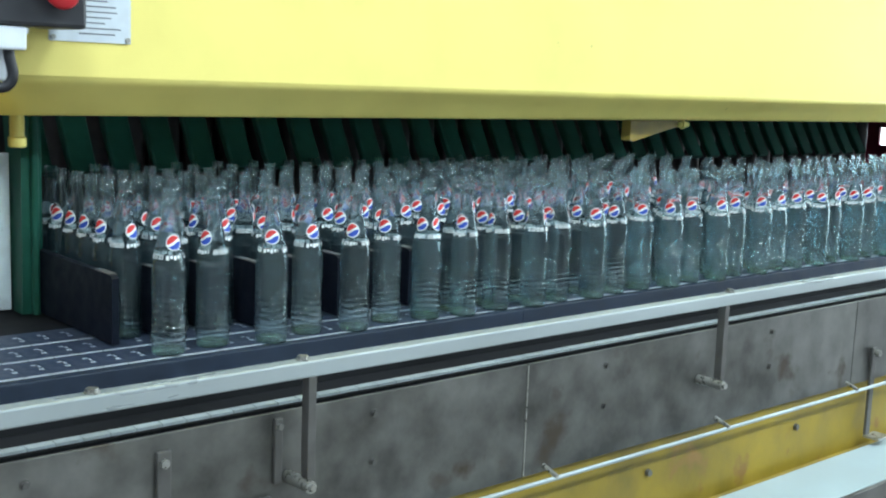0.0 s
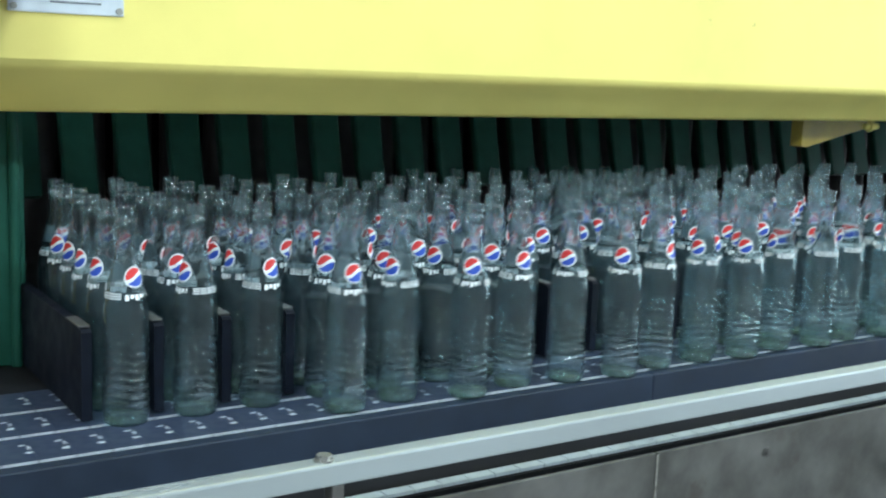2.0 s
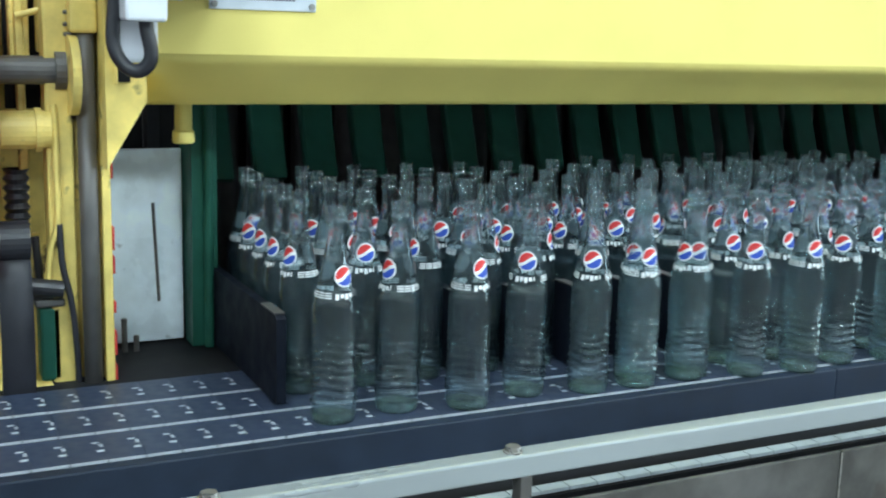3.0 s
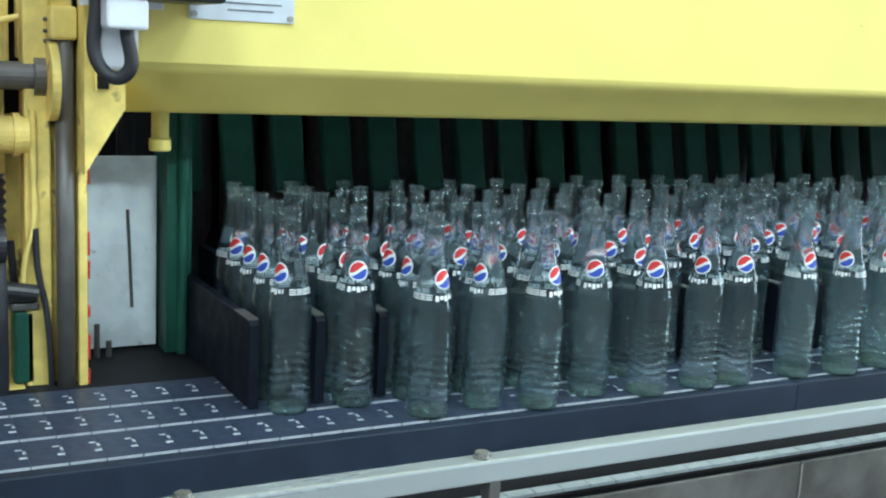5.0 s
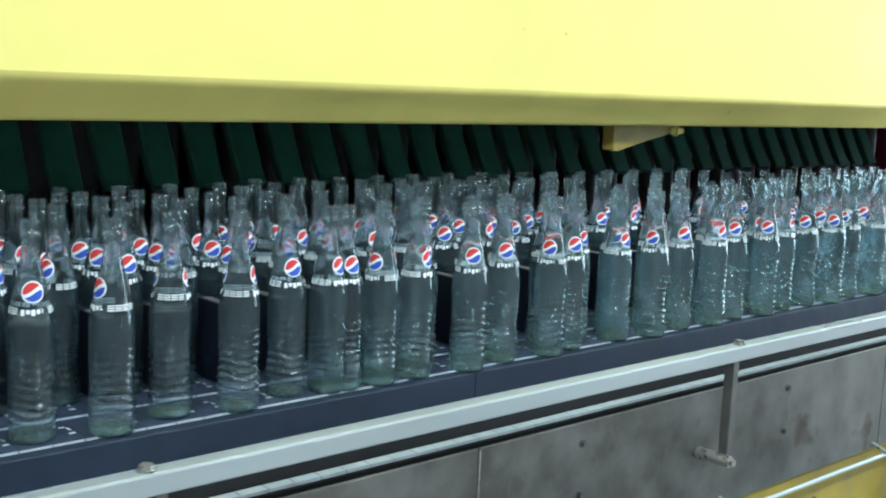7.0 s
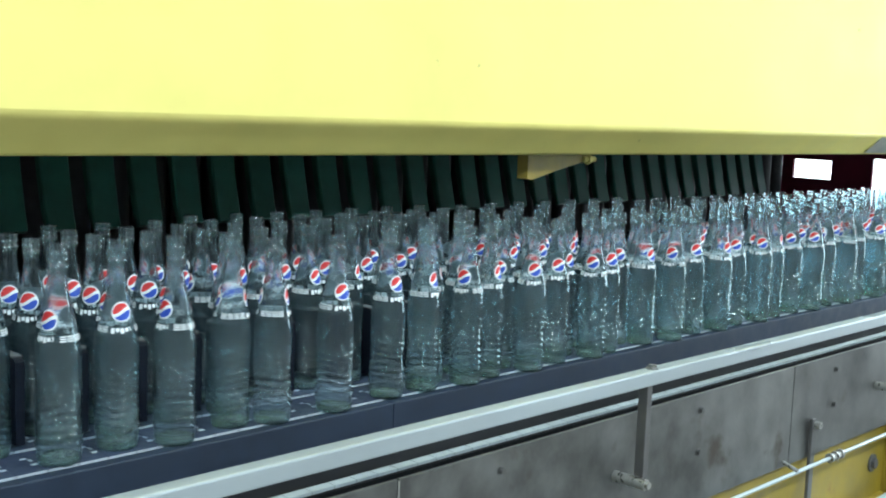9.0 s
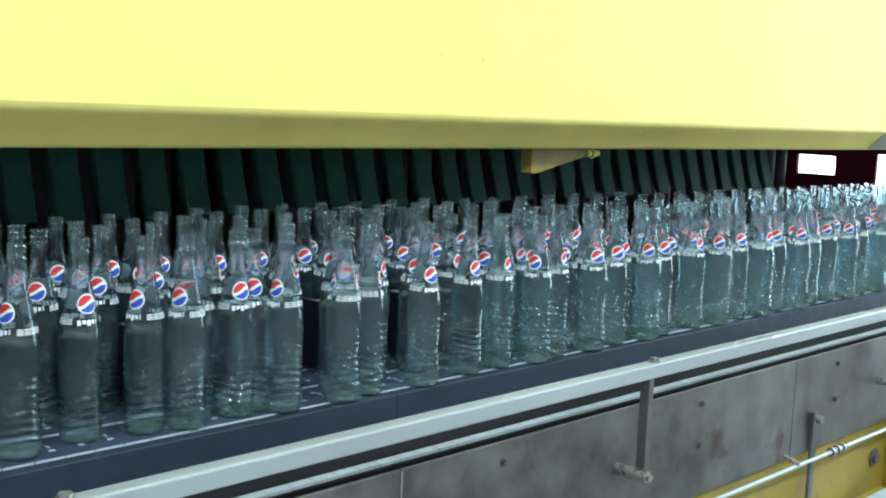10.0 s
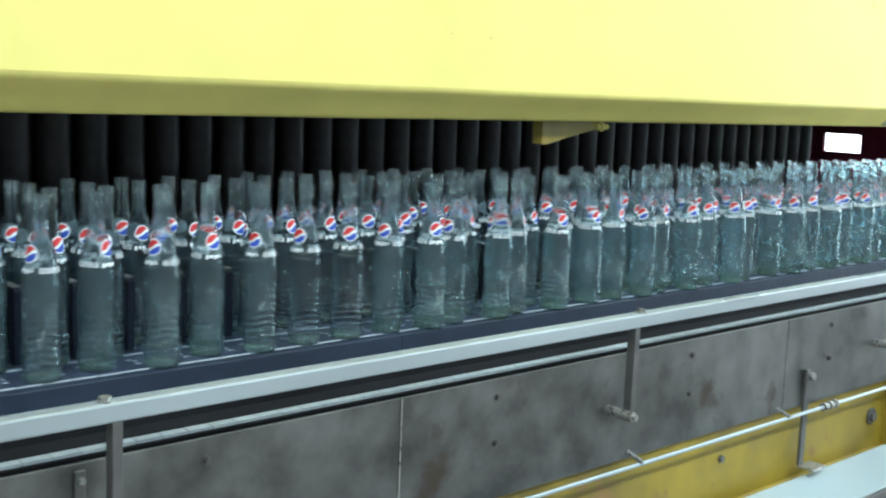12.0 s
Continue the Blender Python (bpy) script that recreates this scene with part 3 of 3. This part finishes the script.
part("pivot_arm", rod((-0.425, 0.455, 1.125), (-0.385, 0.455, 1.118), 0.011, 14), RUBBER, t, "black greasy pivot arm")
for sx, w, za, zb in ((-0.428, 0.006, 1.37, 1.62), (-0.412, 0.008, 1.40, 1.62), (-0.396, 0.005, 1.405, 1.60), (-0.383, 0.009, 1.41, 1.65)):
    part("slat", box(sx - w / 2, sx + w / 2, 0.505, 0.53, za, zb, 0.002), YELLOW_WORN, t)
# near-black sheet that paints shade into the gaps between the slats
part("gap_shade_sheet", box(-0.436, -0.372, 0.534, 0.539, 1.335, 1.66), DARK, t, "near-black sheet painting the shade between the slats")
part("strut", rod((-0.425, 0.49, 1.448), (-0.375, 0.49, 1.462), 0.004, 10), YELLOW_WORN, t)
for dz in (0.0, 0.012, 0.026):
    part("screw", rod((-0.373, 0.46, 1.428 + dz), (-0.364, 0.452, 1.428 + dz), 0.0026, 8), BARSTEEL, t)


def tube(name, points, radius_m, mat, parent, label=""):
    cu = bpy.data.curves.new(name, "CURVE")
    cu.dimensions, cu.bevel_depth, cu.bevel_resolution = "3D", radius_m, 2
    line = cu.splines.new("BEZIER")
    line.bezier_points.add(len(points) - 1)
    for p, co in zip(line.bezier_points, points):
        p.co, p.handle_left_type, p.handle_right_type = co, "AUTO", "AUTO"
    cu.materials.append(mat)
    o = new(name, cu)
    o.parent = parent
    return tagged(o, label) if label else o


tube("conduit", [(-0.389, 0.458, 1.345), (-0.388, 0.456, 1.26), (-0.389, 0.456, 1.20), (-0.398, 0.458, 1.165), (-0.402, 0.46, 1.11)], 0.004, YELLOW_WORN, t, "bent yellow conduit")
tube("hose", [(-0.387, 0.455, 1.20), (-0.385, 0.452, 1.15), (-0.376, 0.45, 1.10), (-0.371, 0.452, 1.04), (-0.369, 0.456, 0.985)], 0.004, RUBBER, t, "black hose")
t = thing("machine_base", (0, 0, 0), "worn yellow machine base plate", "base")
part("side_plate", box(-0.62, -0.34, 0.60, 0.61, 0.90, 2.4, 0.002), YELLOW_WORN, t)
part("foot", box(-0.60, -0.40, 0.45, 0.60, 0.93, 1.0, 0.003), YELLOW_WORN, t)

# ---------------------------------------------------------------- lane dividers
def lane_divider(front):
    d = thing("lane_divider", (0, 0, 0), "dark grey plastic lane divider plate standing on the table", "lane divider", "lane dividers")
    part("plate", extrude_profile([(front, 1.003), (front, 1.106), (front + 0.004, 1.1095), (front + 0.017, 1.111), (0.80, 1.111), (0.80, 1.003)], -0.006, 0.006), DIVIDER, d)
    # lighter grey strip at the front of the plate's top
    part("top_cap", box(-0.0066, 0.0066, front + 0.007, front + 0.062, 1.1112, 1.1128), BARSTEEL, d, "lighter grey strip along the top edge")
    return d


for lanes, front in (((0, 7), 0.268), ((7, 14), 0.276), ((14, LANES + 1), 0.310)):
    first = lane_divider(front)
    first.matrix_basis = pose(LANE0 - PITCH / 2 + lanes[0] * PITCH, 0, 0)
    for i in range(lanes[0] + 1, lanes[1]):
        copy_thing(first, pose(LANE0 - PITCH / 2 + i * PITCH, 0, 0))

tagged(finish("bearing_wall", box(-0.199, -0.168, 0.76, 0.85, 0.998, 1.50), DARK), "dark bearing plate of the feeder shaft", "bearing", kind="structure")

# ---------------------------------------------------------------- feeder with green fingers
t = thing("bottle_feeder", (0, 0.80, 1.46), "row of dark green curved fingers on a turning shaft", "feeder")
part("shaft", rod((-0.19, 0, 0), (2.85, 0, 0), 0.02, 16), DARK, t)
prof = [(0.0, 0.02), (-0.004, -0.04), (-0.012, -0.09), (-0.024, -0.14), (-0.041, -0.19), (-0.056, -0.215), (-0.067, -0.211), (-0.060, -0.19), (-0.046, -0.14), (-0.034, -0.09), (-0.026, -0.04), (-0.022, 0.02)]
own = extrude_profile([(y, z * 1.2) for y, z in prof], -0.026, 0.026)
bmesh.ops.bevel(own, geom=[e for e in own.edges if abs(e.verts[0].co.x - e.verts[1].co.x) < 1e-6], offset=0.003, segments=1, affect="EDGES")
fo = part("finger", own, GREEN, t)
fo.location = (LANE0, 0, 0)
for i in range(1, 35):
    o = fo.copy()
    scene.collection.objects.link(o)
    o.parent = t
    o.location = (LANE0 + i * PITCH, 0, 0)
rows = [(-1.0, 35)]
for k in range(4):
    c = 0.40 + 3.65 * k
    for dt, a in ((-1.35, 2), (-0.6, 14), (-0.05, 40), (0.2, 82), (0.55, 82), (0.75, 30), (0.95, 0)):
        if c + dt > -0.9 and c + dt < 12.6:
            rows.append((c + dt, a))
rows.append((13.0, 0))
MOVERS.append((t, [(s, pose(0, 0.80, 1.46, -a, 0, 0)) for s, a in rows]))

t = thing("cell_carrier", (0, 1.02, 0.998), "dark oily metal cell carrier behind the fingers", "carrier")
part("back_plate", box(-0.16, 3.5, 0.06, 0.07, 0.0, 0.55), CELLDARK, t)
own, rings = lathe([(0.020, 0.06), (0.034, 0.11), (0.034, 0.50), (0.030, 0.51)], 14)
first_cell = part("cell", own, CELLDARK, t, smooth=True)
first_cell.location = (LANE0, 0, 0)
for i in range(1, LANES):
    o = first_cell.copy()
    scene.collection.objects.link(o)
    o.parent = t
    o.location = (LANE0 + i * PITCH, 0, 0)

# ---------------------------------------------------------------- bottles
OUTLINE = [(0.0, 0.0240), (0.004, 0.0256), (0.012, 0.0262), (0.03, 0.0255), (0.06, 0.0236), (0.085, 0.0242), (0.110, 0.0256), (0.126, 0.0260), (0.138, 0.0249), (0.148, 0.0229),
           (0.160, 0.0203), (0.172, 0.0180), (0.185, 0.0153), (0.197, 0.0124), (0.207, 0.0106), (0.218, 0.0099), (0.228, 0.0094), (0.2305, 0.0118), (0.2335, 0.0118), (0.236, 0.0096), (0.2375, 0.0096), (0.2395, 0.0112), (0.2415, 0.0112), (0.2435, 0.0097), (0.2455, 0.0111), (0.2485, 0.0111), (0.25, 0.0100)]


def radius(z):
    for (za, ra), (zb, rb) in zip(OUTLINE, OUTLINE[1:]):
        if za <= z <= zb:
            f = (z - za) / (zb - za)
            f = f * f * (3 - 2 * f) if zb < 0.1 else f
            return ra + (rb - ra) * f
    return OUTLINE[-1][1]


def rib(a, z):
    """Wavy embossed ridges on the lower half."""
    if 0.016 < z < 0.114:
        fade = min(1, (z - 0.016) / 0.008, (0.114 - z) / 0.025)
        at = (z / 0.0098 + 0.25 * math.sin(3 * a)) % 1.0 - 0.5
        return 0.0024 * fade * math.exp(-(at / 0.19) ** 2)
    return 0.0


def skin(columns, low, high, rows, angle, zc, lift=0.0004, bm=None):
    """A printed patch that follows the bottle: columns of width u, from low(u) to high(u) above the height zc."""
    own = bm or bmesh.new()
    grid = []
    for u in columns:
        a, b = low(u), high(u)
        col = []
        for k in range(rows + 1):
            v = a + (b - a) * k / rows
            r = radius(zc + v) + lift
            an = angle + u / radius(zc)
            col.append(own.verts.new((r * math.sin(an), -r * math.cos(an), zc + v)))
        grid.append(col)
    for p, q in zip(grid, grid[1:]):
        for k in range(rows):
            own.faces.new((p[k], q[k], q[k + 1], p[k + 1]))
    return own


def build_bottle():
    b = thing("glass_bottle", (0, 0, -50), "empty clear ribbed glass bottle with round red, white and blue print", "bottle", "bottles on the table")
    zs = sorted({round(z, 4) for z, r in OUTLINE} | {round(0.016 + 0.001225 * k, 4) for k in range(81)})
    own, rings = lathe([(radius(z), z) for z in zs], 24, wave=rib)
    c0 = own.verts.new((0, 0, 0.006))
    for k in range(24):
        own.faces.new((rings[0][(k + 1) % 24], rings[0][k], c0))
    part("glass_body", own, GLASS, b, smooth=True)
    own, rings = lathe([(0.019, 0.010), (0.0232, 0.006), (0.0236, 0.0018), (0.018, 0.001), (0.0, 0.003)], 24)
    part("thick_base", own, BASEGLASS, b, "thick yellowish glass base", True)
    R, Z = 0.0121, 0.172
    cols = [R * math.sin(math.pi * (k / 14 - 0.5)) for k in range(15)]
    disc = lambda s: (lambda u: math.sqrt(max(0, (R * s) ** 2 - u * u)))
    s = 0.86
    cin = [u * s for u in cols]
    wave1 = lambda u: 0.0018 + 0.28 * u + 0.0022 * math.sin(u / R * 2.6)
    wave2 = lambda u: -0.0024 + 0.22 * u + 0.0024 * math.sin(u / R * 2.6)
    lim = lambda f: (lambda u: max(-disc(s)(u), min(disc(s)(u), f(u))))
    for side in (0.0, math.pi):
        logo = part("emblem", skin(cols, lambda u: -disc(1)(u), disc(1), 5, side, Z), LOGOWHITE, b, "white printed disc")
        # added grey disc: dims the white print's back as seen through the glass
        part("dimmed_back", skin(cols, lambda u: -disc(1)(u), disc(1), 5, side, Z, 0.0001), LOGODIM, logo)
        part("red_field", skin(cin, lim(wave1), disc(s), 4, side, Z, 0.0008), LOGORED, logo)
        part("blue_field", skin(cin, lambda u: -disc(s)(u), lim(wave2), 4, side, Z, 0.0008), LOGOBLUE, logo)
    own = bmesh.new()
    for k, (w, lo, hi) in enumerate(((0.0042, -0.0042, 0.0024), (0.0044, -0.0022, 0.0024), (0.0042, -0.0042, 0.0024), (0.0038, -0.0022, 0.0024), (0.0014, -0.0022, 0.0034))):
        u0 = -0.0135 + 0.0056 * k
        for side in (0.0, math.pi):
            skin([u0, u0 + w], lambda u: lo, lambda u: hi, 2, side, 0.1505, 0.0005, own)
    for k in range(4):
        u0 = 0.0175 + 0.0085 * k
        for dz in (-0.0030, -0.0004, 0.0022):
            skin([u0, u0 + 0.004, u0 + 0.0075], lambda u: dz, lambda u: dz + 0.0014, 1, 0, 0.1505, 0.0005, own)
            skin([-u0 - 0.0075, -u0 - 0.004, -u0], lambda u: dz, lambda u: dz + 0.0014, 1, 0, 0.1505, 0.0005, own)
    part("lettering", own, LOGOWHITE, b, "white printed bars")
    return b


RELEASE = [0.49 + 3.58 * k for k in range(-7, 4)]       # times at which the lanes let a bottle go
EVENT = RELEASE[7:]
STEP = 0.0615
TIMES = [-0.6, -0.1] + [0.5 * k for k in range(1, 25)] + [12.5]
DRIFT = {1: (0, 0, -0.02, -0.017, -0.02, -0.013, -0.035), 2: (0, -0.002, -0.02, -0.008, -0.035, -0.02, 0.01)}
TRACK_Y = (0.190, 0.202, 0.176, 0.200, 0.178, 0.203, 0.190)
FILE_Y = (0.174, 0.219, 0.270)         # files of bottles that form along the moving chains
DEPTH = (0.262, 0.299, 0.332, 0.345)   # head of the waiting queue for each seven lanes


def ease(f):
    f = max(0.0, min(1.0, f))
    return f * f * (3 - 2 * f)


def lane_x(i):
    return LANE0 + PITCH * i


def lane_front(i):
    return DEPTH[min(3, i // 7)]


def released(i, k, t):
    """Place of the bottle that lane i let go at event k (counted from the clip's first)."""
    r = 0.49 + 3.58 * k
    d = t - r - 0.3
    run = 0 if d < -1.2 else ((d + 1.2) ** 2 / 3.6 if d < 0.6 else d + 0.3)
    x = lane_x(i) + SPEED * run
    group = i // 7
    if group == 0:
        x += DRIFT.get(k, (0,) * 7)[i] * ease((t - r) / 1.2)
        far = ease((x - 0.3) / 0.25)
        target = TRACK_Y[i] * (1 - far) + (FILE_Y[0] + 0.007 * (-1) ** i) * far
    else:
        x += (PITCH / 2 if group == 1 else 0.0) * ease((t - r + 0.6) / 1.4)
        target = FILE_Y[group] + 0.006 * (-1) ** (i + k)
    f = ease((t - r + 2.3) / 1.7)
    return x, lane_front(i) * (1 - f) + target * f, BELT


def queued(i, j, t):
    """Place of the bottle that stands j-th in lane i at the clip's start."""
    if j < len(EVENT) and t > EVENT[j] - 2.35:
        return released(i, j, t)
    y, z = float(j), BELT
    for r in EVENT:
        y -= ease((t - r - 0.3) / 0.5)
    y = max(0, y)
    return lane_x(i), lane_front(i) + STEP * y, z


def place_bottles():
    model = build_bottle()
    r = random.Random(11)
    jobs = []
    for i in range(21):
        for j in range(7 if i < 14 else 6):
            jobs.append((lambda t, i=i, j=j: queued(i, j, t), True))
    for i in range(21, LANES):
        for j in range(2):
            jx = r.uniform(-0.006, 0.006)
            jobs.append((lambda t, i=i, j=j, jx=jx: (lane_x(i) + jx, lane_front(i) + STEP * j, BELT), False))
    for group, first_event in ((0, -7), (1, -6), (2, -4)):
        for k in range(first_event, 0):
            for i in range(7 * group, 7 * group + 7):
                jobs.append((lambda t, i=i, k=k: released(i, k, t), True))
    used = False
    for where, moves in jobs:
        turn = r.choice((r.uniform(-75, 20), r.uniform(-75, 20), r.uniform(-75, 20), r.uniform(-180, 180)))
        wob = r.uniform(-0.004, 0.004)
        x, y, z = where(0)
        m = pose(x + wob, y, z, 0, 0, turn)
        if used:
            b = copy_thing(model, m)
        else:
            b, used = model, True
            b.matrix_basis = m
        if moves:
            rows = []
            for t in TIMES:
                x, y, z = where(t)
                rows.append((t, pose(x + wob, y, z, 0, 0, turn)))
            MOVERS.append((b, rows))


place_bottles()
build_chains()


def motions():
    for ob, rows in MOVERS:
        walk(ob, rows)


motions()
